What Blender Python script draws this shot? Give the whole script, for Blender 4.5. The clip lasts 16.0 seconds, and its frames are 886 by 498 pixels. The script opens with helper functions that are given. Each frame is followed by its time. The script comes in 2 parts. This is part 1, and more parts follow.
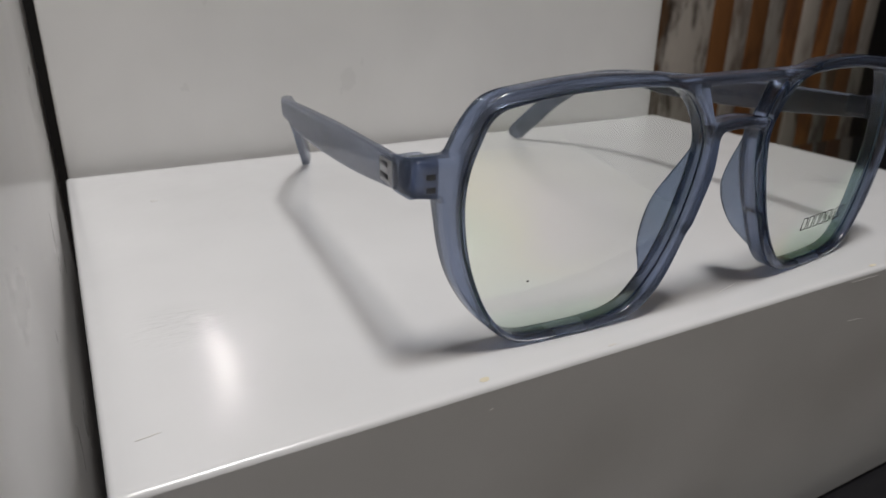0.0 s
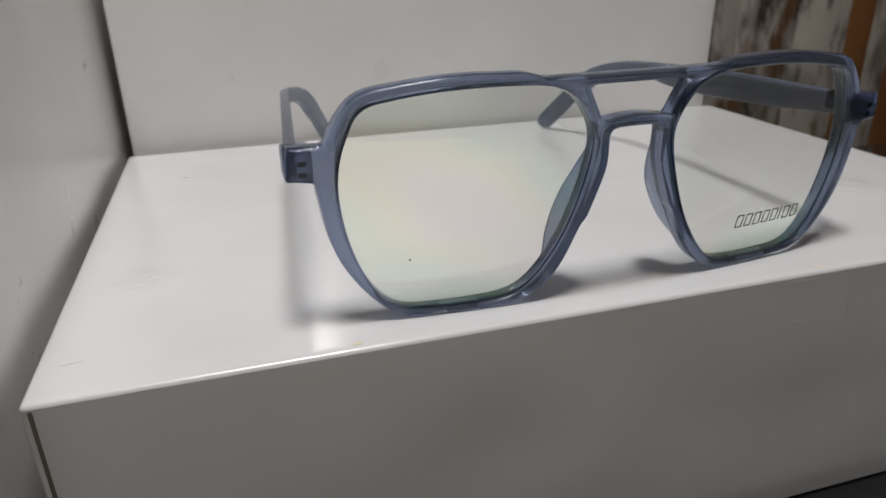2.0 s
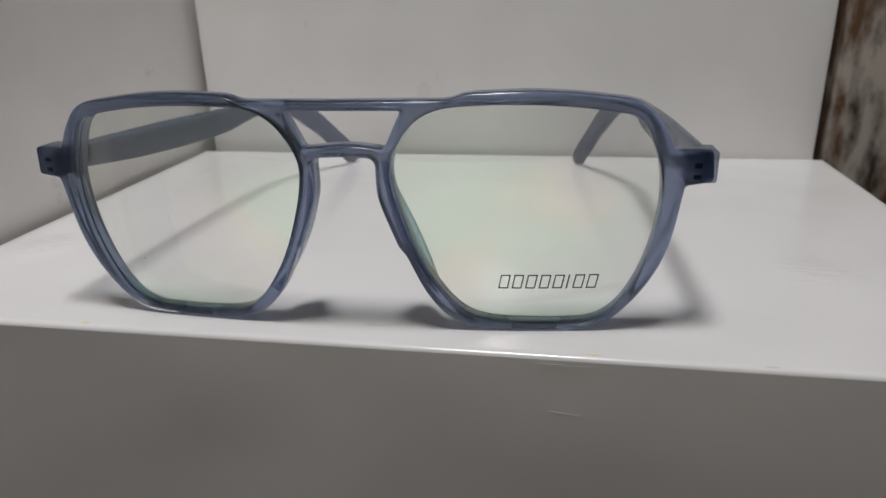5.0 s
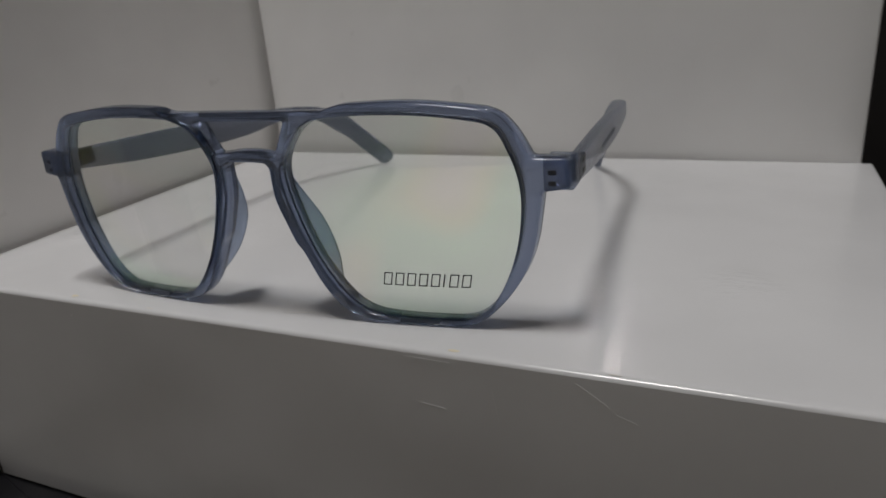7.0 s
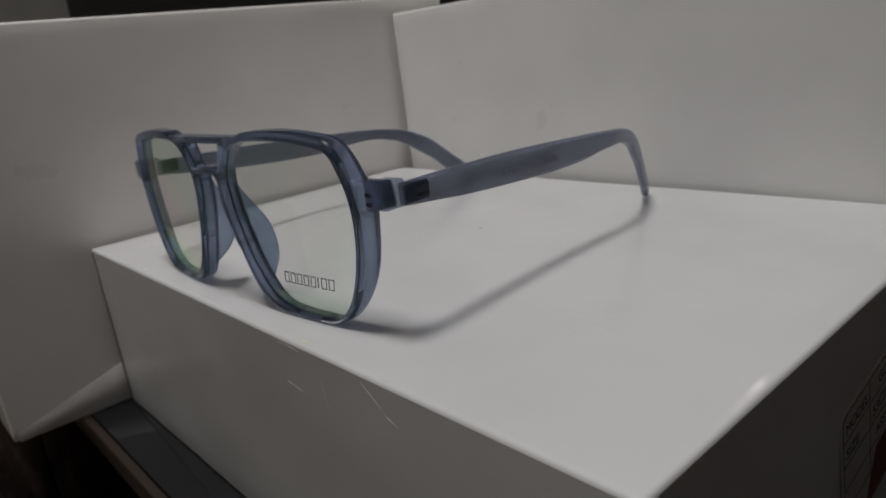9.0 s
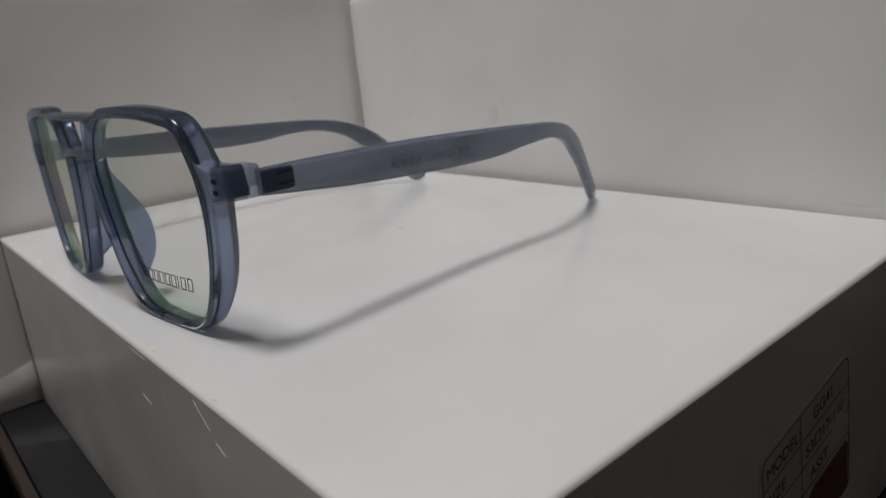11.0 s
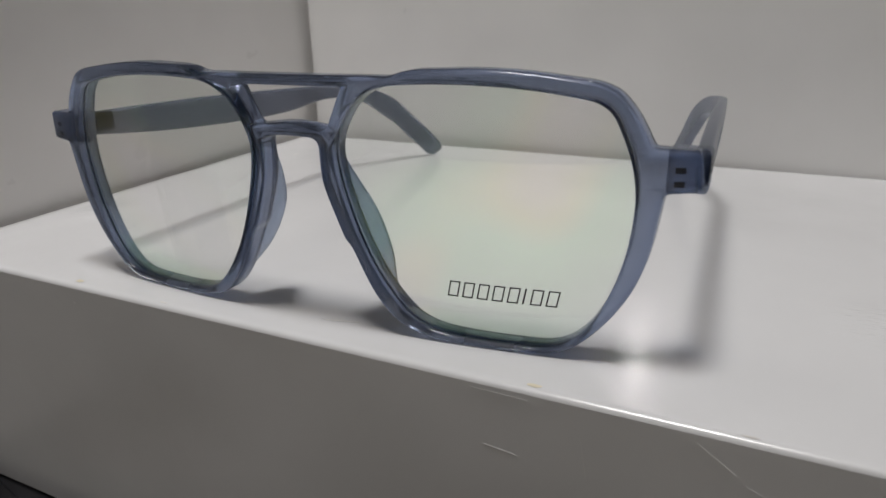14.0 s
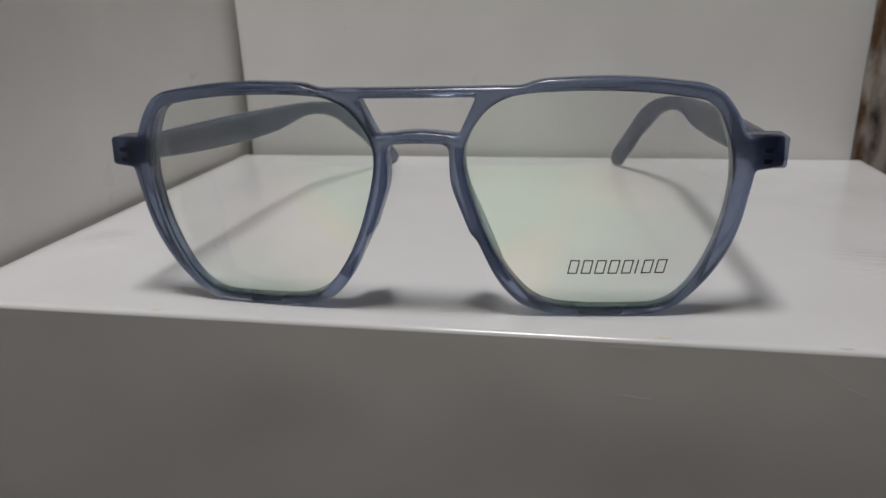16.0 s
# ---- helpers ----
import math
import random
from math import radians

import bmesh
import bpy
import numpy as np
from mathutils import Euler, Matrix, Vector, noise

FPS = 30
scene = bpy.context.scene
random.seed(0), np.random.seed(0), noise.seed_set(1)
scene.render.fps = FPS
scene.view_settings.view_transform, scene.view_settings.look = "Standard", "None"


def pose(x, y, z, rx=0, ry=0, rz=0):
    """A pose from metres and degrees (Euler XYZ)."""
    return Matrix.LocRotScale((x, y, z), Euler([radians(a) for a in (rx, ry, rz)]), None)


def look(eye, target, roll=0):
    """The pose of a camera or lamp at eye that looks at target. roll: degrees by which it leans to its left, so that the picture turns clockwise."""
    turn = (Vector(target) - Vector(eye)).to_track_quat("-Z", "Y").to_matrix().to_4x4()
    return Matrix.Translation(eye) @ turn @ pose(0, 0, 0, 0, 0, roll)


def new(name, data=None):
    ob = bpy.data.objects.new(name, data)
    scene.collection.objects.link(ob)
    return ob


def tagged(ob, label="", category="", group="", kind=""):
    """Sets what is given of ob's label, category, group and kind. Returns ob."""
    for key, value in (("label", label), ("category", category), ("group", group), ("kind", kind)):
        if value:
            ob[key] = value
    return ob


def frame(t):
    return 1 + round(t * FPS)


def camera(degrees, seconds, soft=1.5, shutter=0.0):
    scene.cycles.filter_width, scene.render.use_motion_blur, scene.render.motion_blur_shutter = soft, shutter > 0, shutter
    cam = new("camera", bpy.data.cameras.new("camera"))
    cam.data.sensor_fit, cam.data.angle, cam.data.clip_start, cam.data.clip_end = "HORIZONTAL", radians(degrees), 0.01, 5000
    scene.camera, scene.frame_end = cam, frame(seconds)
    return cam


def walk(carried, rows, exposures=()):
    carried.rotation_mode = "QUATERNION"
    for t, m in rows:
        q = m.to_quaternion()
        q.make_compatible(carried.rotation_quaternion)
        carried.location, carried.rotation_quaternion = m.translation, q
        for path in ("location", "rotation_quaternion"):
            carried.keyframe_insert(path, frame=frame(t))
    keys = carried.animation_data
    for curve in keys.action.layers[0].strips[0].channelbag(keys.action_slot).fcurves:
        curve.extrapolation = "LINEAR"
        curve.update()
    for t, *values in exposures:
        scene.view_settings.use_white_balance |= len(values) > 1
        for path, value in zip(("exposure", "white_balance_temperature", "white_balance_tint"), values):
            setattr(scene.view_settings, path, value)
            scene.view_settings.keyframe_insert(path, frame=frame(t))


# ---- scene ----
cam = camera(65.63, 16.0, soft=1.5)
# a small phone lens focused on the eyeglasses
cam.data.dof.use_dof, cam.data.dof.focus_distance, cam.data.dof.aperture_fstop = True, 0.135, 30.0
# seconds, x, y, z in metres, then the turn in degrees
PATH = [
    (0.0, 0.00382, -0.08358, 0.0657, 68.046, -0.722, -28.625),
    (0.5, 0.00116, -0.08072, 0.06694, 67.771, -0.055, -31.759),
    (1.0, 0.0004, -0.08686, 0.06772, 68.306, 0.725, -29.93),
    (1.5, 0.02417, -0.09948, 0.07066, 66.781, 1.358, -23.271),
    (2.0, 0.04315, -0.11559, 0.07055, 66.801, 1.047, -16.916),
    (2.5, 0.06201, -0.1243, 0.07456, 68.003, 0.411, -12.486),
    (3.0, 0.08828, -0.12787, 0.07339, 67.872, 0.718, -7.425),
    (3.5, 0.11019, -0.12804, 0.06411, 68.204, -0.35, -0.932),
    (4.0, 0.13633, -0.12679, 0.06477, 68.647, 0.271, 3.266),
    (4.2, 0.14319, -0.12531, 0.06671, 68.93, 0.306, 4.187),
    (6.3, 0.19152, -0.11647, 0.06963, 69.661, 3.791, 17.433),
    (6.5, 0.19599, -0.11802, 0.07054, 70.117, 3.66, 16.507),
    (7.0, 0.22455, -0.11256, 0.06931, 69.591, 4.373, 23.316),
    (7.5, 0.25216, -0.09887, 0.071, 70.112, 5.033, 29.664),
    (8.0, 0.28852, -0.09017, 0.06676, 71.254, 6.029, 37.081),
    (8.2, 0.29689, -0.0881, 0.06718, 71.267, 6.468, 40.653),
    (10.3, 0.31912, -0.04095, 0.05707, 74.502, 6.619, 50.584),
    (10.5, 0.319, -0.03987, 0.05612, 74.111, 6.454, 50.515),
    (11.0, 0.31661, -0.03611, 0.05507, 73.853, 5.207, 48.804),
    (11.5, 0.30636, -0.03655, 0.05559, 73.363, 4.31, 45.979),
    (12.0, 0.29943, -0.04223, 0.05711, 73.051, 3.652, 44.131),
    (12.5, 0.28192, -0.05425, 0.06199, 71.466, 2.119, 39.749),
    (13.0, 0.25024, -0.07025, 0.06223, 70.579, 1.817, 33.945),
    (13.5, 0.22697, -0.08496, 0.06318, 70.698, 1.191, 30.993),
    (14.0, 0.20314, -0.09293, 0.061, 69.714, 1.32, 26.126),
    (14.5, 0.17154, -0.10336, 0.06105, 69.326, 0.804, 19.77),
    (15.0, 0.16702, -0.1132, 0.06395, 70.043, 1.14, 15.751),
    (15.5, 0.15441, -0.12318, 0.06669, 70.277, 1.896, 13.285),
    (16.0, 0.15279, -0.12656, 0.06352, 70.463, 1.718, 10.512),
]
EXPOSURES = [(0.0, 0.06), (2.0, 0.15), (3.0, 0.2), (3.5, 0.23), (4.2, 0.25), (6.3, -0.33), (8.2, -0.45), (10.3, 0.0), (12.0, 0.0), (13.0, 0.0), (13.5, 0.13), (14.5, -0.05), (16.0, -0.1)]
walk(cam, [(t, pose(x, y, z, rx, ry, rz)) for t, x, y, z, rx, ry, rz in PATH], EXPOSURES)

# ---- light ----
world = bpy.data.worlds.new("world")
scene.world = world
world.use_nodes = True
world.node_tree.nodes["Background"].inputs[0].default_value = (1.0, 0.88, 0.84, 1)
world.node_tree.nodes["Background"].inputs[1].default_value = 0.014


def area_lamp(name, at, target, size, watts, colour):
    data = bpy.data.lights.new(name, "AREA")
    data.shape, data.size, data.energy, data.color = "DISK", size, watts, colour
    ob = new(name, data)
    ob.matrix_world = look(at, target)
    return ob


area_lamp("spot_light", (0.122, -0.025, 0.84), (0.122, 0.02, 0.0), 0.115, 2.33, (0.985, 0.99, 1.0))
# added fill from overhead, no fixture: softens shadows and lifts the upright faces
area_lamp("ceiling_panel_light", (0.04, -0.22, 1.87), (0.04, -0.22, 0.0), 0.5, 19.5, (1.0, 0.955, 0.92))
# small unseen lamp behind the boxes, placed to give the lid its glow
area_lamp("strip_light", (0.10, 0.54, 0.325), (0.12, 0.05, 0.0), 0.022, 0.036, (1.0, 0.98, 0.95))
# added unseen lamp: its wide pool on the floor shows as the lens reflection
room = bpy.data.lights.new("floor_pool_light", "SPOT")
room.energy, room.spot_size, room.spot_blend, room.shadow_soft_size, room.color = 480.0, radians(78), 0.8, 0.06, (1.0, 0.97, 0.93)
new("floor_pool_light", room).matrix_world = look((0.0, -3.0, 1.84), (0.0, -3.0001, 0.0))


# ---- materials ----
def material(name, colour, rough=0.5, metal=0.0, spec=0.5, coat=0.0):
    m = bpy.data.materials.new(name)
    m.use_nodes = True
    b = m.node_tree.nodes["Principled BSDF"]
    b.inputs["Base Color"].default_value = (*colour, 1)
    b.inputs["Roughness"].default_value = rough
    b.inputs["Metallic"].default_value = metal
    b.inputs["Specular IOR Level"].default_value = spec
    b.inputs["Coat Weight"].default_value = coat
    b.inputs["Coat Roughness"].default_value = 0.12
    return m


def tree(m):
    nt = m.node_tree
    return nt, nt.nodes["Principled BSDF"], lambda kind: nt.nodes.new("ShaderNode" + kind)


def noise_node(m, scale, detail=4.0, rough=0.55, stretch=(1, 1, 1)):
    nt, b, add = tree(m)
    co, mp, no = add("TexCoord"), add("Mapping"), add("TexNoise")
    mp.inputs["Scale"].default_value = stretch
    no.inputs["Scale"].default_value, no.inputs["Detail"].default_value, no.inputs["Roughness"].default_value = scale, detail, rough
    nt.links.new(co.outputs["Object"], mp.inputs["Vector"])
    nt.links.new(mp.outputs["Vector"], no.inputs["Vector"])
    return no.outputs["Fac"]


def ramp(m, fac, stops):
    nt, b, add = tree(m)
    r = add("ValToRGB")
    while len(r.color_ramp.elements) < len(stops):
        r.color_ramp.elements.new(0.5)
    for e, (p, c) in zip(r.color_ramp.elements, stops):
        e.position, e.color = p, (*c, 1)
    nt.links.new(fac, r.inputs["Fac"])
    return r.outputs["Color"]


def mixed(m, a, b_, fac, mode="MIX"):
    nt, b, add = tree(m)
    x = add("Mix")
    x.data_type, x.blend_type = "RGBA", mode
    for sock, v in ((x.inputs[0], fac), (x.inputs[6], a), (x.inputs[7], b_)):
        if isinstance(v, (int, float)):
            sock.default_value = v
        elif isinstance(v, tuple):
            sock.default_value = (*v, 1)
        else:
            nt.links.new(v, sock)
    return x.outputs[2]


def bump(m, height, strength, distance):
    nt, b, add = tree(m)
    n = add("Bump")
    n.inputs["Strength"].default_value, n.inputs["Distance"].default_value = strength, distance
    nt.links.new(height, n.inputs["Height"])
    nt.links.new(n.outputs["Normal"], b.inputs["Normal"])


def scaled(m, value, by, plus=None):
    nt, b, add = tree(m)
    n = add("Math")
    n.operation, n.inputs[1].default_value = "MULTIPLY_ADD", by
    n.inputs[2].default_value = 0.0
    nt.links.new(value, n.inputs[0])
    if plus:
        nt.links.new(plus, n.inputs[2])
    return n.outputs[0]


def near(m, at, reach, value):
    """The value, fading out with the distance from a place."""
    nt, b, add = tree(m)
    co, mp, way, fade, mul = add("TexCoord"), add("Mapping"), add("VectorMath"), add("MapRange"), add("Math")
    mp.inputs["Location"].default_value = [-a for a in at]
    way.operation, mul.operation = "LENGTH", "MULTIPLY"
    fade.interpolation_type = "SMOOTHSTEP"
    for k, v in (("From Min", 0.2 * reach), ("From Max", reach), ("To Min", 0.7), ("To Max", 0.0)):
        fade.inputs[k].default_value = v
    nt.links.new(co.outputs["Object"], mp.inputs["Vector"])
    nt.links.new(mp.outputs["Vector"], way.inputs[0])
    nt.links.new(way.outputs["Value"], fade.inputs["Value"])
    nt.links.new(fade.outputs["Result"], mul.inputs[0])
    nt.links.new(value, mul.inputs[1])
    return mul.outputs[0]


def cardboard(name, tone, gloss=(0.27, 0.35), peel=(210, 0.09), crumples=()):
    m = material(name, tone, 0.34, 0, 0.5, 0.25)
    nt, b, add = tree(m)
    stain = ramp(m, noise_node(m, 14, 3), [(0.35, tuple(c * 0.93 for c in tone)), (0.65, tone)])
    nt.links.new(stain, b.inputs["Base Color"])
    rough = ramp(m, noise_node(m, 45, 4), [(0.3, (gloss[0],) * 3), (0.7, (gloss[1],) * 3)])
    for at, reach in crumples:
        rough = scaled(m, near(m, at, reach, noise_node(m, 300, 2)), -0.55, rough)
    nt.links.new(rough, b.inputs["Roughness"])
    height = scaled(m, noise_node(m, peel[0], 2, 0.5), peel[1])
    for at, reach in crumples:
        height = scaled(m, height, 1.0, near(m, at, reach, noise_node(m, 420, 3, 0.6, (0.6, 1.4, 1))))
    bump(m, height, 1.0, 0.0005)
    return m


# light balance put into the tones: upright boxes lightened, flat box darkened
WHITE_BOX_LIT = cardboard("white_coated_cardboard_lit", (0.86, 0.85, 0.835))
COOL_BOX_SHADED = cardboard("cool_white_coated_cardboard_shaded", (0.715, 0.715, 0.725), (0.20, 0.27), (210, 0.08), (((0.0160, 0.0450, 0.0), 0.013), ((0.2255, 0.0460, 0.0), 0.014)))
WARM_BOX_LIT = cardboard("warm_white_coated_cardboard_lit", (0.85, 0.825, 0.80))
SLIT_SHADE = material("dark_slit_shade", (0.10, 0.08, 0.065), 0.8)
INK = material("black_ink", (0.012, 0.012, 0.014), 0.5)
RED_GLOW = material("red_glow_tint", (0.15, 0.012, 0.012), 0.5)
FAINT = material("faint_grey_print", (0.15, 0.17, 0.22), 0.5)
LABEL = material("label_paper", (0.6, 0.57, 0.55), 0.4)
HINGE = material("dark_hinge_metal", (0.035, 0.038, 0.05), 0.35, 0.6)


def clear_plastic(name, colour, through_light, see, rough, tint=(0.62, 0.70, 0.84)):
    m = material(name, colour, rough, 0, 0.5)
    nt, b, add = tree(m)
    tone = ramp(m, noise_node(m, 60, 2), [(0.3, tuple(c * 0.9 for c in colour)), (0.7, colour)])
    nt.links.new(tone, b.inputs["Base Color"])
    b.inputs["Transmission Weight"].default_value, b.inputs["IOR"].default_value = through_light, 1.46
    clear, mix = add("BsdfTransparent"), add("MixShader")
    clear.inputs["Color"].default_value = (*tint, 1)
    mix.inputs[0].default_value = see
    nt.links.new(b.outputs["BSDF"], mix.inputs[1])
    nt.links.new(clear.outputs["BSDF"], mix.inputs[2])
    nt.links.new(mix.outputs["Shader"], nt.nodes["Material Output"].inputs["Surface"])
    return m


FRAME = clear_plastic("grey_blue_crystal_plastic", (0.225, 0.268, 0.388), 0.98, 0.10, 0.17)
TEMPLE = clear_plastic("satin_grey_blue_plastic", (0.155, 0.172, 0.225), 0.95, 0.28, 0.17, (0.62, 0.66, 0.75))
END = clear_plastic("end_crystal_plastic", (0.26, 0.295, 0.38), 0.96, 0.6, 0.13, (0.72, 0.76, 0.84))
BEVEL = material("dark_lens_bevel", (0.09, 0.115, 0.19), 0.35)
PAD = clear_plastic("pad_crystal_plastic", (0.33, 0.40, 0.54), 0.93, 0.25, 0.14)


HINGE_CASE = clear_plastic("dark_blue_hinge_case", (0.08, 0.092, 0.125), 0.5, 0.28, 0.3)


def coated_lens():
    m = bpy.data.materials.new("coated_lens")
    m.use_nodes = True
    nt = m.node_tree
    add = lambda kind: nt.nodes.new("ShaderNode" + kind)
    clear, gloss, mix, edge, power, mul = add("BsdfTransparent"), add("BsdfGlossy"), add("MixShader"), add("LayerWeight"), add("Math"), add("Math")
    clear.inputs["Color"].default_value = (0.99, 0.995, 0.99, 1)
    gloss.inputs["Color"].default_value = (0.82, 1.0, 0.64, 1)
    gloss.inputs["Roughness"].default_value = 0.01
    # noise tints on the greenish coating imitate patchy reflections of the room
    nt.links.new(ramp(m, noise_node(m, 26, 1, 0.4), [(0.32, (1.0, 0.80, 0.84)), (0.40, (1.0, 0.96, 0.42)), (0.48, (0.55, 1.0, 0.55)), (0.75, (0.68, 0.98, 0.70))]), gloss.inputs["Color"])
    edge.inputs["Blend"].default_value = 0.5
    power.operation, power.inputs[1].default_value = "POWER", 4.0
    mul.operation, mul.inputs[1].default_value, mul.inputs[2].default_value = "MULTIPLY_ADD", 0.18, 0.08
    nt.links.new(edge.outputs["Facing"], power.inputs[0])
    nt.links.new(power.outputs[0], mul.inputs[0])
    nt.links.new(mul.outputs[0], mix.inputs[0])
    nt.links.new(clear.outputs["BSDF"], mix.inputs[1])
    nt.links.new(gloss.outputs["BSDF"], mix.inputs[2])
    nt.links.new(mix.outputs["Shader"], nt.nodes["Material Output"].inputs["Surface"])
    nt.nodes.remove(nt.nodes["Principled BSDF"])
    return m


LENS = coated_lens()


def weathered(name, pale, dark, rust):
    m = material(name, pale, 0.75, 0, 0.3)
    nt, b, add = tree(m)
    info = add("ObjectInfo")
    base = ramp(m, noise_node(m, 26, 6, 0.65, (1, 1, 0.35)), [(0.36, dark), (0.5, pale), (0.75, tuple(c * 1.15 for c in pale))])
    rand = ramp(m, info.outputs["Random"], [(0.0, (0.55, 0.55, 0.55)), (1.0, (1.15, 1.1, 1.05))])
    base = mixed(m, base, rand, 1.0, "MULTIPLY")
    patch = ramp(m, noise_node(m, 16, 5, 0.6, (1, 1, 0.3)), [(0.55, (0, 0, 0)), (0.62, (1, 1, 1))])
    base = mixed(m, base, rust, patch)
    nt.links.new(base, b.inputs["Base Color"])
    bump(m, noise_node(m, 60, 6, 0.7, (1, 1, 0.2)), 0.5, 0.002)
    return m


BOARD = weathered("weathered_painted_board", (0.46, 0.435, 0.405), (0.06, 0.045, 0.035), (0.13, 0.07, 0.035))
# for boards past x 0.69: darker and lower in contrast
BOARD_DARKER = weathered("darker_painted_board", (0.34, 0.32, 0.295), (0.16, 0.135, 0.12), (0.13, 0.08, 0.05))
BOARD_RUST = weathered("rusty_brown_board", (0.31, 0.13, 0.042), (0.17, 0.07, 0.026), (0.16, 0.065, 0.025))
DARK_BOARD = weathered("dark_stained_board", (0.06, 0.04, 0.032), (0.008, 0.006, 0.006), (0.12, 0.10, 0.09))
SHELF = material("dark_glass_shelf", (0.012, 0.012, 0.014), 0.06, 0, 0.6)
SHELF_EDGE = material("brown_shelf_edge", (0.03, 0.02, 0.015), 0.4)
BLACK = material("black_lacquer_and_shade", (0.01, 0.009, 0.009), 0.5)
PAINT = material("pale_wall_paint", (0.36, 0.35, 0.335), 0.8)
TILE = material("pale_floor_tile", (0.62, 0.60, 0.56), 0.3)
for plain, scale in ((PAINT, 6), (TILE, 5), (SHELF, 9), (BLACK, 20), (SHELF_EDGE, 30), (LABEL, 40)):
    tone = tuple(plain.node_tree.nodes["Principled BSDF"].inputs["Base Color"].default_value)[:3]
    nt, b, add = tree(plain)
    nt.links.new(ramp(plain, noise_node(plain, scale, 5), [(0.3, tuple(c * 0.8 for c in tone)), (0.7, tone)]), b.inputs["Base Color"])
STEEL = material("lamp_white_enamel", (0.7, 0.7, 0.7), 0.4)

MM = 0.001


# ---- building helpers ----
def part(name, bm, mat, parent=None, label="", smooth=True):
    me = bpy.data.meshes.new(name)
    bm.normal_update()
    bm.to_mesh(me)
    bm.free()
    me.materials.append(mat)
    for p in me.polygons:
        p.use_smooth = smooth
    ob = new(name, me)
    if smooth:
        me.set_sharp_from_angle(angle=radians(38))
    if parent:
        ob.parent = parent
    if label:
        ob["label"] = label
    return ob


def block(x0, x1, y0, y1, z0, z1, r=0.0, seg=2):
    bm = bmesh.new()
    bmesh.ops.create_cube(bm, size=1.0)
    for v in bm.verts:
        v.co = ((x0 + x1) / 2 + v.co.x * (x1 - x0), (y0 + y1) / 2 + v.co.y * (y1 - y0), (z0 + z1) / 2 + v.co.z * (z1 - z0))
    if r:
        bmesh.ops.bevel(bm, geom=bm.edges[:], offset=r, segments=seg, profile=0.5, affect="EDGES")
    return bm


def empty(name, at, label, category, group="", kind=""):
    ob = new(name)
    ob.empty_display_size = 0.01
    ob.location = at
    bpy.context.view_layer.update()
    return tagged(ob, label, category, group, kind)


def rounded(corners, closed=True, steps=7):
    """A smooth outline from corner points (a, b, radius)."""
    out, n = [], len(corners)
    for i, (a, b, r) in enumerate(corners):
        p = Vector((a, b))
        q, s = Vector(corners[i - 1][:2]), Vector(corners[(i + 1) % n][:2])
        d0, d1 = q - p, s - p
        k0, k1 = min(r, d0.length * 0.48), min(r, d1.length * 0.48)
        e0, e1 = p + d0.normalized() * k0, p + d1.normalized() * k1
        for j in range(steps + 1):
            t = j / steps
            out.append(e0 * (1 - t) ** 2 + p * 2 * t * (1 - t) + e1 * t * t)
    return out


def densify(points, gap):
    out = []
    for i, p in enumerate(points):
        q = points[(i + 1) % len(points)]
        n = max(1, int((q - p).length / gap))
        out += [p + (q - p) * (k / n) for k in range(n)]
    return out


def plate(outlines, half, bevel):
    """A solid plate in the plane (a, b), thickness along the third axis, with rounded edges, from an outline and its holes (millimetres)."""
    cu = bpy.data.curves.new("plate", "CURVE")
    cu.dimensions, cu.fill_mode = "2D", "BOTH"
    cu.extrude, cu.bevel_depth, cu.bevel_resolution, cu.offset = half - bevel, bevel, 2, -bevel
    for pts in outlines:
        sp = cu.splines.new("POLY")
        sp.points.add(len(pts) - 1)
        for v, p in zip(sp.points, pts):
            v.co = (p[0], p[1], 0, 1)
        sp.use_cyclic_u = True
    ob = bpy.data.objects.new("plate", cu)
    scene.collection.objects.link(ob)
    me = bpy.data.meshes.new_from_object(ob.evaluated_get(bpy.context.evaluated_depsgraph_get()))
    bm = bmesh.new()
    bm.from_mesh(me)
    bpy.data.objects.remove(ob)
    bpy.data.curves.remove(cu)
    bpy.data.meshes.remove(me)
    bmesh.ops.remove_doubles(bm, verts=bm.verts[:], dist=0.004)
    return bm


def spline(rows, n):
    """Smooth rows between the given ones."""
    pts, out = [np.array(r, float) for r in rows], []
    for i in range(len(pts) - 1):
        p0, p1, p2, p3 = pts[max(i - 1, 0)], pts[i], pts[i + 1], pts[min(i + 2, len(pts) - 1)]
        for k in range(n):
            t = k / n
            out.append(0.5 * (2 * p1 + (p2 - p0) * t + (2 * p0 - 5 * p1 + 4 * p2 - p3) * t * t + (3 * p1 - p0 - 3 * p2 + p3) * t ** 3))
    return out + [pts[-1]]


def writing(text, size, depth=0.02):
    cu = bpy.data.curves.new("writing", "FONT")
    cu.body, cu.size, cu.extrude = text, size, depth
    ob = bpy.data.objects.new("writing", cu)
    scene.collection.objects.link(ob)
    me = bpy.data.meshes.new_from_object(ob.evaluated_get(bpy.context.evaluated_depsgraph_get()))
    bm = bmesh.new()
    bm.from_mesh(me)
    bpy.data.objects.remove(ob)
    bpy.data.curves.remove(cu)
    bpy.data.meshes.remove(me)
    return bm


# ---- the room ----
ROOM = (-2.2, 2.4, -4.2, 0.62, -0.95, 1.9)
x0, x1, y0, y1, z0, z1 = ROOM
tagged(part("floor", block(x0, x1, y0, y1, z0 - 0.1, z0), TILE, smooth=False), "pale glazed tile floor of the shop", "floor", kind="structure")
tagged(part("ceiling", block(x0, x1, y0, y1, z1, z1 + 0.1), PAINT, smooth=False), "plain pale painted ceiling", "ceiling", kind="structure")
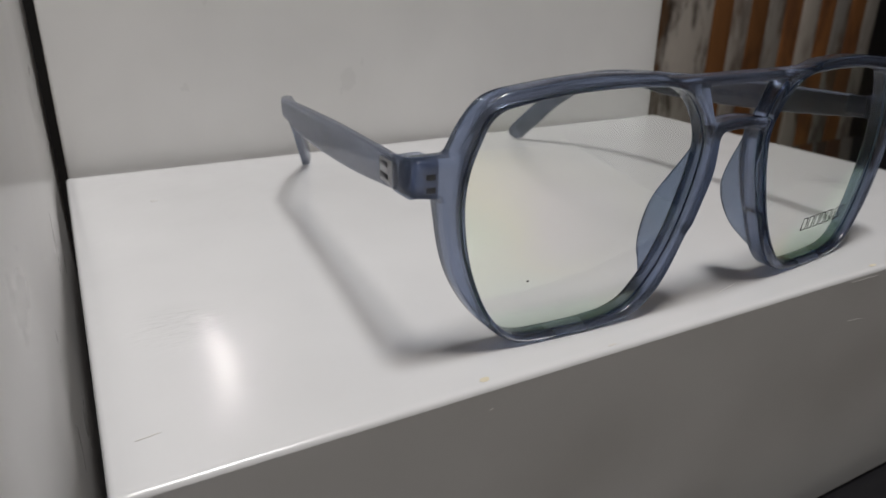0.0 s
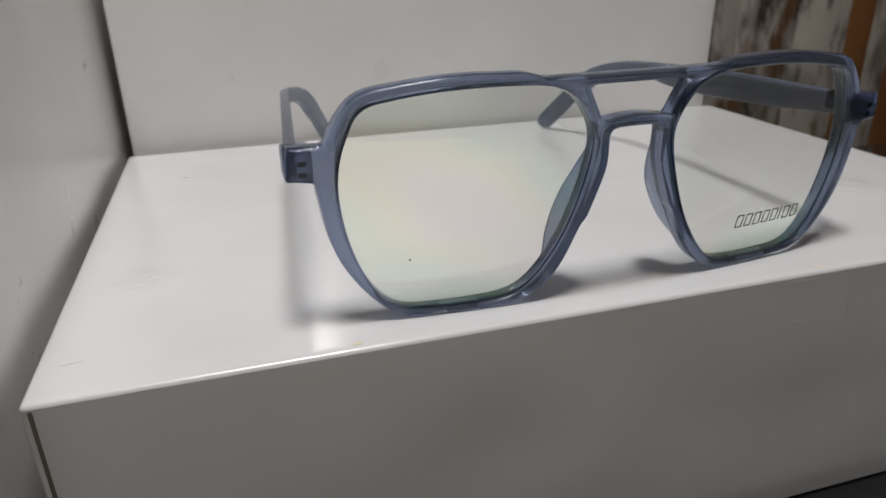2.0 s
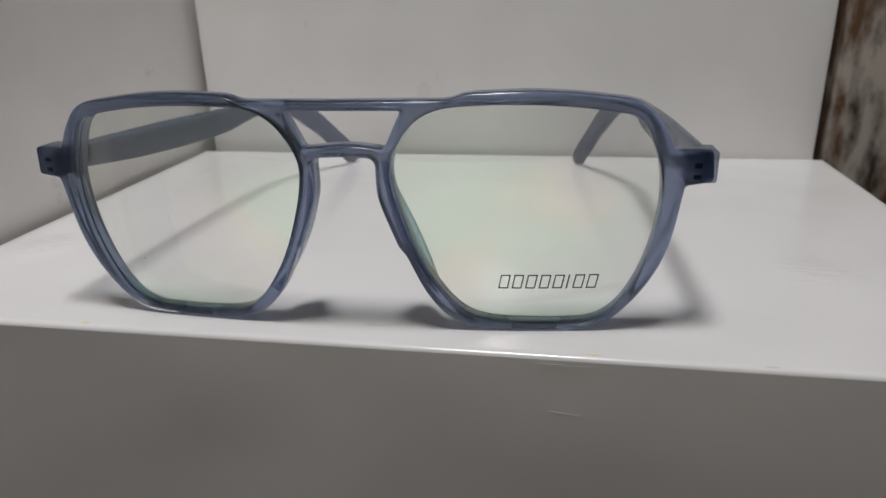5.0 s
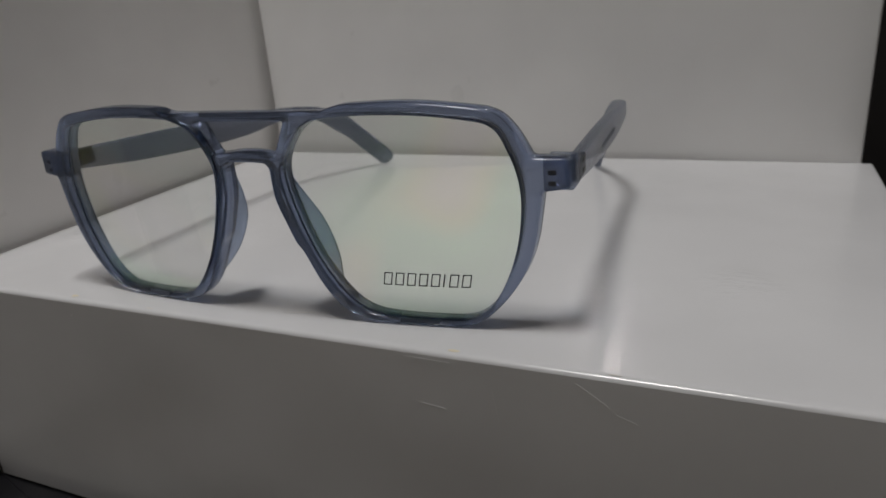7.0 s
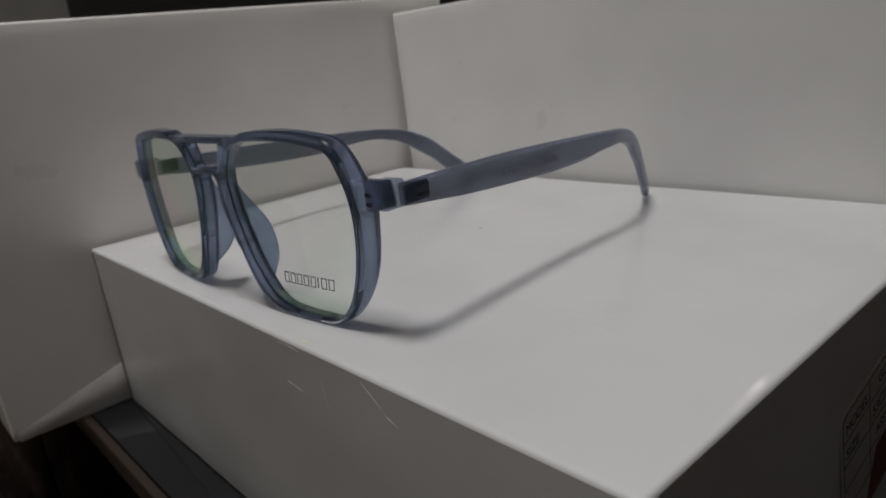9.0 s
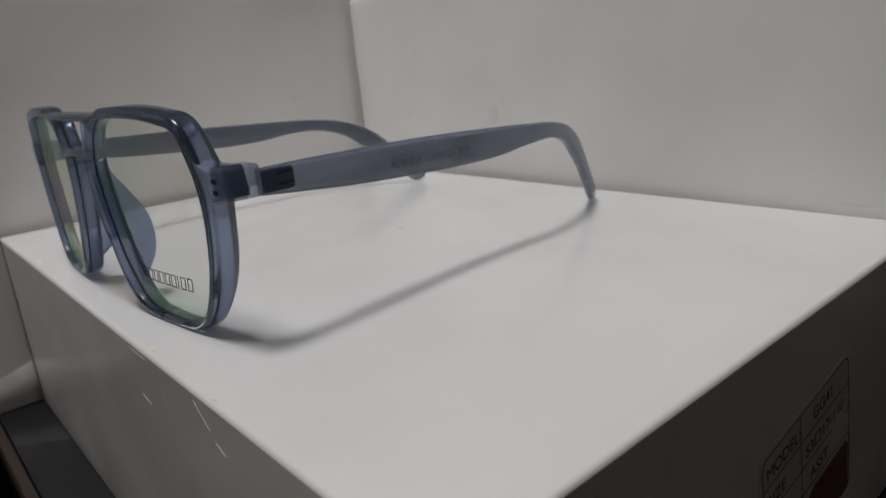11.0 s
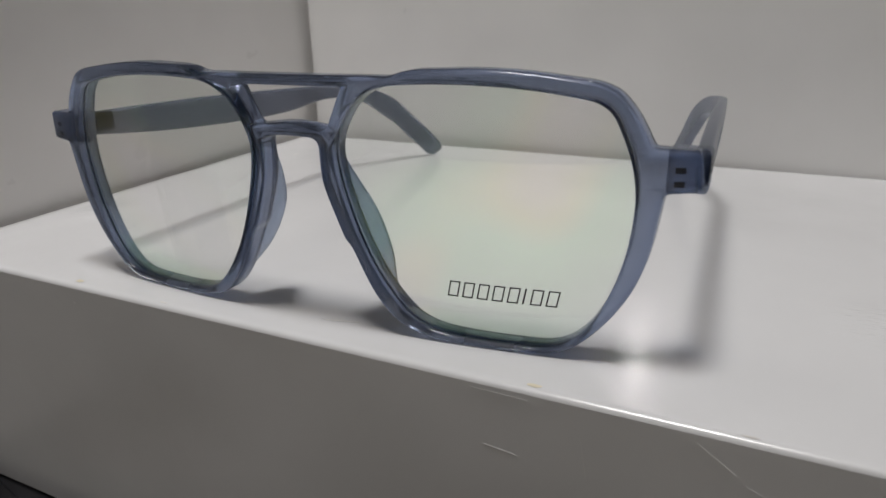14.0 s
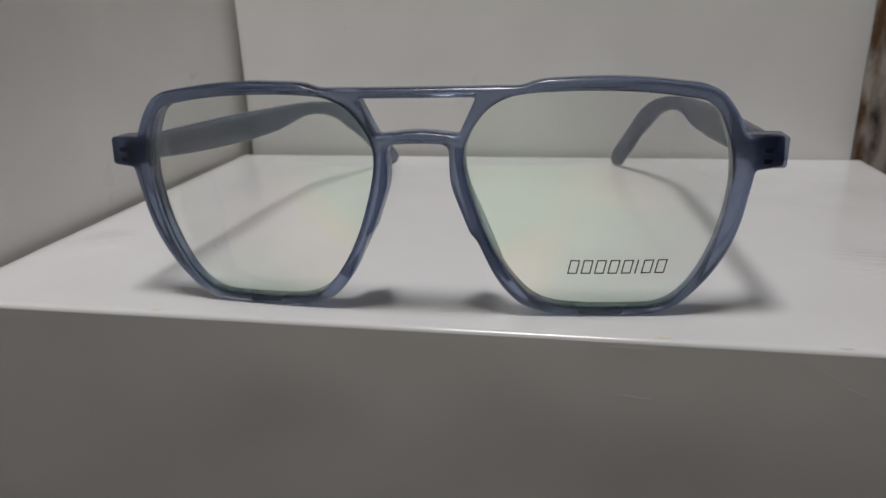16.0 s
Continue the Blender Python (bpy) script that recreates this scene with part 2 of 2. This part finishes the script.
tagged(part("wall_west", block(x0 - 0.1, x0, y0, y1, z0, z1), PAINT, smooth=False), "plain pale painted wall", "wall", kind="structure")
# out of view; coloured black so the right of the boxes stays dark
tagged(part("wall_east", block(x1, x1 + 0.1, y0, y1, z0, z1), BLACK, smooth=False), "unseen wall coloured black in place of shadow", "wall", kind="structure")
tagged(part("wall_south", block(x0, x1, y0 - 0.1, y0, z0, z1), PAINT, smooth=False), "plain pale painted wall", "wall", kind="structure")
wall_north = tagged(part("wall_north", block(x0, x1, y1, y1 + 0.1, z0, z1), BLACK, smooth=False), "wall clad with weathered painted boards", "wall", kind="structure")

# ---- shelf ----
shelf = empty("shelf", (0.12, 0.25, -0.080), "dark glossy glass shelf with a brown front edge", "shelf")


def under(ob, parent):
    ob.matrix_parent_inverse = parent.matrix_world.inverted()
    return ob


under(part("shelf_board", block(-0.9, 1.3, -0.017, 0.290, -0.080, -0.072, 0.0008), SHELF, shelf), shelf)
under(part("shelf_edge", block(-0.9, 1.3, -0.021, -0.0173, -0.082, -0.0723, 0.0006), SHELF_EDGE, shelf), shelf)
under(part("bracket", block(-0.88, -0.86, 0.0, 0.28, -0.30, -0.0803, 0.001), BLACK, shelf), shelf)
under(part("bracket", block(1.26, 1.28, 0.0, 0.28, -0.30, -0.0803, 0.001), BLACK, shelf), shelf)


# ---- boxes ----
W, D, H, BULGE = 0.2667, 0.1716, 0.0718, 0.0025


def lid_rise(x, y):
    return BULGE * math.sin(math.pi * min(max(x / W, 0), 1)) * math.sin(math.pi * min(max(y / D, 0), 1)) ** 2


def box_shell(w, d, h, rise, r=0.0011, cuts=26, seed=1, dents=()):
    """A carton standing at the origin, top at z = 0, its faces a little uneven."""
    bm = block(0, w, 0, d, -h, 0)
    bmesh.ops.subdivide_edges(bm, edges=bm.edges[:], cuts=cuts, use_grid_fill=True)
    outer = [e for e in bm.edges if len(e.link_faces) == 2 and e.link_faces[0].normal.dot(e.link_faces[1].normal) < 0.5]
    bmesh.ops.bevel(bm, geom=outer, offset=r, segments=3, profile=0.5, affect="EDGES")
    for v in bm.verts:
        x, y, z = v.co
        k = noise.noise(Vector((x * 30 + seed, y * 30, z * 30)))
        fx, fy, fz = math.sin(math.pi * x / w), math.sin(math.pi * y / d), math.sin(math.pi * min(1, max(0, -z / h)))
        if z > -0.002:
            v.co.z += sum(a * math.exp(-((x - p) ** 2 + (y - q) ** 2) / (2 * r2 * r2)) for p, q, a, r2 in dents)
        v.co.z += (z > -h / 2) * rise * fx * fy * fy * max(0.0, 1 + 3 * z / h)
        out = 0.0006 * k
        v.co.x += out * fz * fy * (1 if x > w / 2 else -1)
        v.co.y += out * fz * fx * (1 if y > d / 2 else -1)
    return bm


display_box = empty("cardboard_box", (0, 0, -H), "white glossy cardboard box lying flat under the eyeglasses", "box", "white cardboard boxes")
under(part("box_body", box_shell(W, D, H - 0.0002, BULGE, cuts=80, dents=((0.0160, 0.0450, 0.0003, 0.007), (0.2255, 0.0480, 0.0004, 0.0075))), COOL_BOX_SHADED, display_box), display_box)

# dark strips painted in for the shaded slits beside the front panel
for x in (0.0014, W - 0.0022):
    bm = block(x, x + 0.0007, -0.0003, 0.0010, -H + 0.001, -0.0012, 0.0001)
    under(part("raw_edge", bm, SLIT_SHADE, display_box, "dark strip in place of the shaded slit beside the front panel"), display_box)

back_box = empty("cardboard_box", (0.0008, 0.1784, -0.072), "white cardboard box standing upright behind the eyeglasses", "box", "white cardboard boxes")
ob = part("box_body", box_shell(0.2625, 0.072, 0.1558, 0.0005, seed=7), WHITE_BOX_LIT, back_box)
ob.location.z = 0.156
back_box.rotation_euler.z = radians(-1.4)

left_box = empty("cardboard_box", (-0.0031, -0.047, -0.072), "white cardboard box standing on its long side, lower corner creased", "box", "white cardboard boxes")
ob = part("box_body", box_shell(0.072, 0.266, 0.1648, 0.0004, seed=13), WARM_BOX_LIT, left_box)
ob.location = (-0.072, 0, 0.165)

# the creased flap at the foot of the upright box
bm = bmesh.new()
for i in range(13):
    t = i / 12
    for j in range(5):
        s = j / 4
        top = 0.004 + 0.016 * t
        bm.verts.new((0.0012 + 0.0030 * math.sin(math.pi * min(1, s * 0.9)) * t + 0.0006, 0.002 + 0.050 * t, 0.0006 + s * top))
bm.verts.ensure_lookup_table()
for i in range(12):
    for j in range(4):
        a = i * 5 + j
        bm.faces.new([bm.verts[k] for k in (a, a + 5, a + 6, a + 1)])
bmesh.ops.solidify(bm, geom=bm.faces[:], thickness=0.0006)
part("corner_flap", bm, WARM_BOX_LIT, left_box, "creased white cardboard flap")

# label on the side of the flat box
label = tagged(part("paper_label", plate([densify(rounded([(0, 0, 3), (44, 0, 3), (44, -40, 3), (0, -40, 3)]), 4)], 0.13, 0.03), LABEL), "small printed paper label on the side of the box", "label")
LABEL_AT = Matrix.Translation((W + 0.0001, 0.0755, -0.0235)) @ Matrix.Rotation(radians(10.5), 4, "X") @ Matrix(((0, 0, 1, 0), (1, 0, 0, 0), (0, 1, 0, 0), (0, 0, 0, 1))) @ Matrix.Scale(MM, 4)
label.matrix_world = LABEL_AT


def on_label(name, bm, a, b, mat=INK, up=0.15):
    bmesh.ops.translate(bm, verts=bm.verts[:], vec=(a, b, up))
    part(name, bm, mat, label, smooth=False)


# red glow at the label's lower corner, put in as a coloured patch
on_label("red_print", plate([densify(rounded([(22, -24, 2), (42, -24, 2), (42, -38.2, 2), (14, -38.2, 2)]), 4)], 0.02, 0.004), 0, 0, RED_GLOW, 0.125)


on_label("border", plate([densify(rounded([(1.2, -1.2, 3), (42.8, -1.2, 3), (42.8, -38.8, 3), (1.2, -38.8, 3)]), 4), densify(rounded([(1.5, -1.5, 3), (42.5, -1.5, 3), (42.5, -38.5, 3), (1.5, -38.5, 3)]), 4)], 0.02, 0.004), 0, 0)
for b in (-8.5, -15.5, -22.5, -29.5):
    on_label("ruled_line", block(1.2, 42.8, -0.12, 0.12, -0.02, 0.02), 0, b)
on_label("ruled_line", block(-0.12, 0.12, -34, -1.5, -0.02, 0.02), 18, 0)
for text, a, b in (("MODEL:", 3, -7), ("GG41", 24, -6.6), ("SIZE", 3, -14), ("53\u25a117-140", 20, -13.8), ("ASST", 22, -21), ("PCS", 26, -28)):
    on_label("printed_word", writing(text, 4.2), a, b)

# ---- eyeglasses ----
CX = 0.1219
GLASSES = empty("eyeglasses", (CX, 0.0073, 0.0002), "translucent grey-blue plastic eyeglasses with clear coated lenses, temples open", "eyeglasses")
GLASSES.rotation_euler.z = radians(1.6)


def front_y(u, z):
    return 0.0012 * u * u - 0.02 * z


def bend_front(bm, shift=0.0, curve=0.0, u0=0.0, z0=0.0):
    """From the flat plate (u, z, depth) to the bowed and tilted front, in metres."""
    for v in bm.verts:
        u, z, d = v.co
        y = front_y(u, z) - d + 2.2 + shift + curve * ((u - u0) ** 2 + (z - z0) ** 2)
        v.co = Vector((u, y, z)) * MM
    bmesh.ops.recalc_face_normals(bm, faces=bm.faces[:])
    return bm


OUTER = [(-20.8, 48.2, 1.6), (-24.2, 49.4, 2.5), (-40, 49.9, 14), (-57.6, 47.6, 4), (-61.6, 43.1, 3), (-64.2, 37.9, 0.8), (-71.2, 37.7, 0.9), (-71.8, 31.5, 1.0),
         (-66.4, 30.9, 0.9), (-64.4, 17.0, 10), (-59.3, 7.7, 8), (-52.0, 0.5, 4.5), (-37, -0.45, 13), (-22.4, 0.7, 7), (-16.1, 6.9, 8), (-11.6, 16.9, 1.2), (-10.3, 18.3, 1.0),
         (-7.2, 26.5, 5), (-6.3, 30, 5), (-6.4, 37.0, 2.0)]
HOLE = [(-57.5, 44.6, 3.5), (-44.4, 46.8, 12), (-29.2, 47.3, 12), (-15.7, 46.4, 7), (-9.2, 37.4, 5), (-9.5, 30.5, 6), (-13.8, 16.8, 12), (-19.4, 7.4, 9), (-25.3, 1.9, 6), (-37, 1.1, 11),
        (-51.0, 1.4, 4.5), (-57, 7.5, 9), (-61.4, 19.4, 10), (-62.5, 33, 7)]
APERTURE = [(-11.9, 46.3, 0.7), (-8.3, 38.8, 0.8), (0, 39.9, 6), (8.3, 38.8, 0.8), (11.9, 46.3, 0.7)]


def mirrored(pts):
    return [(-a, b, r) for a, b, r in reversed(pts)]


outline = rounded(OUTER + [(0, 37.3, 3)] + mirrored(OUTER) + [(0, 48.2, 6)])
holes = [rounded(HOLE), rounded(mirrored(HOLE)), rounded(APERTURE)]
bm = plate([densify(p, 1.2) for p in [outline] + holes], 2.6, 0.75)
part("front_frame", bend_front(bm, 0.35), FRAME, GLASSES)


def grow(pts, d):
    n, out = len(pts), []
    c = sum(pts, Vector((0, 0))) / n
    for i, p in enumerate(pts):
        t = (pts[(i + 1) % n] - pts[i - 1])
        if t.length < 1e-6:
            continue
        nrm = Vector((t.y, -t.x)).normalized()
        if nrm.dot(p - c) < 0:
            nrm = -nrm
        out.append(p + nrm * d)
    return out


def lens_mesh(pts, u0):
    """A clear disc cut to the rim, filled by rings so that it can be bowed."""
    rim = densify(grow(pts, 0.5), 2.5)
    bm = bmesh.new()
    c = Vector((u0, 25))
    sides = []
    for d in (0.6, -0.6):
        mid = bm.verts.new((c.x, c.y, d))
        rings = []
        for k in range(1, 9):
            s = k / 8
            rings.append([bm.verts.new((*(c + (p - c) * s), d)) for p in rim])
        n = len(rim)
        for i in range(n):
            j = (i + 1) % n
            bm.faces.new((mid, rings[0][i], rings[0][j]))
            for a, b in zip(rings, rings[1:]):
                bm.faces.new((a[i], b[i], b[j], a[j]))
        sides.append(rings[-1])
    n = len(rim)
    for i in range(n):
        j = (i + 1) % n
        bm.faces.new((sides[0][i], sides[1][i], sides[1][j], sides[0][j]))
    return bm


for side, pts in ((-1, holes[0]), (1, holes[1])):
    u0 = side * 36.0
    lens = part("lens", bend_front(lens_mesh(pts, u0), -1.0, 0.0011, u0, 25), LENS, GLASSES, "clear lens with a greenish coating")
    ring = plate([densify(grow(pts, 0.50), 1.5), densify(grow(pts, 0.20), 1.5)], 0.22, 0.05)
    part("lens_bevel", bend_front(ring, -1.0, 0.0011, u0, 25), BEVEL, lens, "dark bevelled lens edge seated in the rim")
    if side == 1:
        # the printed word on the lens, as plain outlined blocks
        bm = bmesh.new()
        for k in range(8):
            a = 30.5 + k * 2.75 - (1.4 if k > 5 else 0.0)
            tall, wide, line = 3.1, (0.30 if k == 5 else 2.0), 0.25
            bits = [(a, a + line, 0, tall), (a + wide - line, a + wide, 0, tall), (a, a + wide, 0, line), (a, a + wide, tall - line, tall)]
            for p, q, r, s in bits:
                b2 = block(p, q, 9.4 + r, 9.4 + s, 0.64, 0.70)
                lean = [(v.co.copy()) for v in b2.verts]
                vs = [bm.verts.new((v.x + 0.2 * (v.y - 9.4), v.y, v.z)) for v in lean]
                for f in b2.faces:
                    bm.faces.new([vs[v.index] for v in f.verts])
                b2.free()
        bend_front(bm, -1.0, 0.0011, u0, 25)
        part("lens_print", bm, INK, lens, "thin black printed marks", smooth=False)
    else:
        bm = block(-49.0, -48.6, 12.9, 13.2, 0.62, 0.70)
        part("lens_mark", bend_front(bm, -1.0, 0.0011, u0, 25), INK, lens, "tiny black speck", smooth=False)

# nose pads: fins behind the rim on both sides of the nose
for side in (-1, 1):
    # along the rim: u, z and how far the fin reaches back
    rows = spline([(-8.9, 36.0, 0.4), (-9.1, 32.5, 1.6), (-9.9, 27.5, 4.2), (-11.4, 22.0, 6.5), (-13.4, 17.0, 6.6), (-15.6, 12.5, 5.2), (-17.6, 9.4, 2.6), (-19.4, 7.2, 0.4)], 4)
    bm = bmesh.new()
    grid = []
    for u, z, w in rows:
        row = []
        for j in range(9):
            t = j / 8
            row.append(bm.verts.new((side * -(u - 0.10 * w * t * t + 0.6), z, -(2.0 + t * w))))
        grid.append(row)
    for a, b in zip(grid, grid[1:]):
        for j in range(8):
            bm.faces.new((a[j], a[j + 1], b[j + 1], b[j]))
    bmesh.ops.recalc_face_normals(bm, faces=bm.faces[:])
    bmesh.ops.solidify(bm, geom=bm.faces[:], thickness=1.2)
    part("nose_pad", bend_front(bm), PAD, GLASSES, "translucent moulded nose pad")

# temples
# upper and lower edge of a temple at stations from hinge to tip: (y, z, y, z)
STATIONS = [(20.4, 36.4, 20.4, 31.0), (30, 36.5, 30, 30.0), (42, 36.4, 41, 28.9), (57, 36.2, 56, 27.9), (75, 35.5, 74, 27.1), (91, 34.6, 90, 27.1), (104, 33.7, 102, 28.2), (115, 32.7, 112, 28.4), (124, 31.0, 120, 27.0),
            (131, 28.4, 126.5, 24.2), (137.5, 24.4, 132, 19.8), (143.6, 18.2, 138.2, 14.8), (149.9, 11.7, 143.9, 8.6), (154.6, 6.5, 148.8, 3.7), (156.0, 4.0, 150.8, 1.4), (155.4, 2.0, 152.2, 0.7)]


def temple_mesh(half):
    """A bar of rounded-rectangle section, before it is bent: (y, z, depth)."""
    bm, rings = bmesh.new(), []
    for row in spline(STATIONS, 5):
        top, low = Vector(row[:2]), Vector(row[2:])
        mid, arm = (top + low) / 2, (top - low) / 2
        ring = []
        for k in range(20):
            a = 2 * math.pi * k / 20
            c, d = math.cos(a), math.sin(a)
            h = math.copysign(abs(c) ** 0.32, c)
            w = math.copysign(abs(d) ** 0.55, d)
            ring.append(bm.verts.new((*(mid + arm * h), half * w)))
        rings.append(ring)
    for a, b in zip(rings, rings[1:]):
        for k in range(20):
            bm.faces.new((a[k], a[(k + 1) % 20], b[(k + 1) % 20], b[k]))
    bm.faces.new(rings[0])
    bm.faces.new(list(reversed(rings[-1])))
    return bm


def temple_x(y, side):
    k = max(0.0, (y - 14.0) / 140.0)
    return 1.4 * k + side * ((71.0 if side > 0 else 70.2) - (5.3 if side > 0 else 12.0) * k - (15.0 if side > 0 else 16.5) * max(0.0, (k - 0.66) / 0.34) ** 1.3)


def bend_temple(bm, side, out=0.0):
    for v in bm.verts:
        y, z, d = v.co
        if side < 0:  # the bent arm hangs a little lower than the other
            z *= 1 - 0.025 * math.sin(math.pi * min(1.0, max(0.0, (y - 20.0) / 135.0)))
        v.co = Vector((temple_x(y, side) + side * (d + out), y - 7.3, z - 0.2)) * MM
    bmesh.ops.recalc_face_normals(bm, faces=bm.faces[:])
    return bm


for side in (-1, 1):
    temple = part("temple", bend_temple(temple_mesh(1.35), side), TEMPLE, GLASSES)
    # end block of the front and the dark hinge let into it
    bm = block(66.2, 72.5 if side > 0 else 71.7, 6.4, 12.95, 31.0, 37.5, 0.7, 3)
    for v in bm.verts:
        v.co = Vector((v.co.x * side, v.co.y, v.co.z)) * MM
    bmesh.ops.recalc_face_normals(bm, faces=bm.faces[:])
    end = part("end_piece", bm, END, GLASSES)
    bm = plate([rounded([(20.6, 36.0, 0.5), (27.0, 36.0, 0.4), (27.6, 35.6, 0.4), (27.6, 31.9, 0.4), (27.0, 31.5, 0.4), (20.6, 31.5, 0.5)])], 0.5, 0.2)
    hinge = part("hinge", bend_temple(bm, side, 0.95), HINGE_CASE, temple, "dark hinge block let into the temple")
    for z in (32.7, 34.9):
        bm = block(23.6, 27.4, z - 0.45, z + 0.45, 0.3, 0.62, 0.12)
        part("hinge_leaf", bend_temple(bm, side, 0.95), HINGE, temple, "dark metal hinge leaf")
        bm = block(67.6, 69.2, z - 0.45, z + 0.55, 1.9, 2.2, 0.15)
        for v in bm.verts:
            v.co.x *= side
        part("rivet", bend_front(bm), HINGE, end, "small dark hinge rivet", smooth=False)
    if side == 1:
        bm = writing("20815 54\u25a118-145 COL7", 2.45)
        for v in bm.verts:
            v.co = Vector((78.0 - v.co.x, 30.2 + v.co.y - (v.co.x - 10) * -0.02, v.co.z + 1.36))
        part("size_print", bend_temple(bm, side), FAINT, temple, "faint mirrored size marking", smooth=False)

# ---- clad wall of boards ----
x, k = 0.405, 0
rng = random.Random(4)
while x < 1.10:
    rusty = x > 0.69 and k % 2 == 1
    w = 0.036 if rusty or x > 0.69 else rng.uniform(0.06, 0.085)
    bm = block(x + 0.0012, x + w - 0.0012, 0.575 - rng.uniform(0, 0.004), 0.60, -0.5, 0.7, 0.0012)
    under(part("board", bm, BOARD_RUST if rusty else BOARD_DARKER if x > 0.69 else BOARD, wall_north), wall_north)
    x += w
    k += 1

# ---- lamp ----
lamp = empty("ceiling_spotlight", (0.122, -0.03, z1), "round white downlight on a drop rod over the shelf", "lamp")


def disc(x, y, r, za, zb, n=40):
    bm = bmesh.new()
    bmesh.ops.create_cone(bm, cap_ends=True, segments=n, radius1=r, radius2=r, depth=zb - za)
    bmesh.ops.translate(bm, verts=bm.verts[:], vec=(x, y, (za + zb) / 2))
    return bm


under(part("rod", disc(0.122, -0.03, 0.006, 0.90, z1, 16), STEEL, lamp), lamp)
under(part("lamp_head", disc(0.122, -0.03, 0.055, 0.846, 0.90), STEEL, lamp), lamp)


# ---- marks and wear on the boxes ----
def mark(parent, name, size, at, turn, mat, label, top=True):
    """A small flat scuff lying on a box."""
    a, b = size[0] / 2, size[1] / 2
    bm = plate([densify(rounded([(-a, -b * 0.4, a), (a * 0.3, -b, a), (a, b * 0.5, a), (-a * 0.5, b, a)]), 0.6)], 0.03, 0.01)
    ob = part(name, bm, mat, parent, label, smooth=False)
    ob.matrix_parent_inverse = parent.matrix_world.inverted()
    face = Matrix() if top else Matrix.Rotation(radians(90), 4, "X")
    ob.matrix_basis = Matrix.Translation(at) @ face @ Matrix.Rotation(radians(turn), 4, "Z") @ Matrix.Scale(MM, 4)


SCUFF = material("grey_scuff", (0.60, 0.58, 0.55), 0.5)
CREASE = material("folded_paper_crease", (0.685, 0.68, 0.68), 0.35)
YELLOWED = material("yellowed_paper", (0.66, 0.60, 0.46), 0.6)
DIRT = material("dark_dirt", (0.10, 0.09, 0.08), 0.7)
bpy.context.view_layer.update()
for name, size, x, y, turn, mat, text in (
        ("speck", (1.5, 0.5), 0.1468, 0.0886, 20, DIRT, "dark brown speck"),
        ("scratch", (5.0, 0.25), 0.0065, 0.0125, 8, SCUFF, "thin grey scratch"),
        ("scuff", (2.6, 1.6), 0.0600, 0.0024, 5, YELLOWED, "yellowed worn spot at the edge"),
        ("scuff", (2.6, 0.6), 0.0880, 0.0014, 0, SCUFF, "rubbed spot at the edge"),
        ("scuff", (3.2, 1.2), 0.1720, 0.0018, 0, YELLOWED, "yellowed worn spot at the edge"),
        ("scuff", (3.4, 0.5), 0.2050, 0.0012, 0, SCUFF, "rubbed spot at the edge"),
        ("scratch", (10.0, 0.3), 0.1287, 0.0091, 12, WHITE_BOX_LIT, "pale raised crease"),
        ("scratch", (3.0, 0.3), 0.0230, 0.1320, 12, SCUFF, "thin grey scratch"),
        ("scratch", (2.2, 0.25), 0.2150, 0.0550, 40, SCUFF, "thin grey scratch")):
    mark(display_box, name, size, (x, y, lid_rise(x, y) + 0.00006), turn, mat, text)
for size, x, z, turn in (((9.0, 0.13), 0.2010, -0.0042, -34), ((5.0, 0.12), 0.2075, -0.0084, -20), ((9.0, 0.12), 0.1812, -0.0105, -80), ((13.0, 0.18), 0.1666, -0.0017, -1), ((8.0, 0.12), 0.1668, -0.0128, -6), ((1.2, 0.5), 0.118, -0.030, 70), ((1.0, 0.4), 0.060, -0.0045, 10)):
    mark(display_box, "scuff", size, (x, -0.0002, z), turn, CREASE, "fine grey crease in the paper", top=False)
for size, x, z, turn in (((12.0, 0.35), 0.243, 0.0070, 4), ((8.0, 0.3), 0.246, 0.0045, -8)):
    mark(back_box, "crease", size, (x, 0.1784 - 0.0244 * x - 0.0004, z), turn, SCUFF if z > 0.02 else WHITE_BOX_LIT, "fine paper crease", top=False)


# ---- dark boards below the shelf ----
rng = random.Random(9)
screen = empty("board_screen", (-0.36, -0.25, -0.30), "low screen of dark weathered upright boards", "screen")
y = -0.46
while y < 0.0:
    w = rng.uniform(0.035, 0.06)
    bm = block(-0.36 - rng.uniform(0, 0.006), -0.34, y + 0.001, y + w - 0.001, -0.30, -0.105, 0.0015)
    under(part("board", bm, DARK_BOARD, screen), screen)
    y += w
under(part("rail", block(-0.38, -0.366, -0.46, 0.0, -0.29, -0.25, 0.002), DARK_BOARD, screen), screen)

# ---- things on a ledge far behind the upright box ----
ledge = tagged(part("wall_ledge", block(-2.2, -1.9, -0.6, 0.6, 0.06, 0.09, 0.003), PAINT), "pale wall ledge behind the boxes", "ledge")

# ---- added base cabinet under the shelf, cuts the near floor from lens reflections ----
cabinet = empty("base_cabinet", (0.2, 0.05, -0.95), "added dark base cabinet cutting off the near floor in the lens reflections", "cabinet")
under(part("cabinet_body", block(-0.9, 1.3, -0.46, 0.57, -0.95, -0.318, 0.002), BLACK, cabinet), cabinet)
under(part("cabinet_top", block(-0.92, 1.32, -0.48, 0.572, -0.3178, -0.30, 0.002), DARK_BOARD, cabinet), cabinet)
for k in range(4):
    under(part("cabinet_door", block(-0.88 + k * 0.545, -0.345 + k * 0.545, -0.476, -0.4605, -0.93, -0.33, 0.002), DARK_BOARD, cabinet), cabinet)
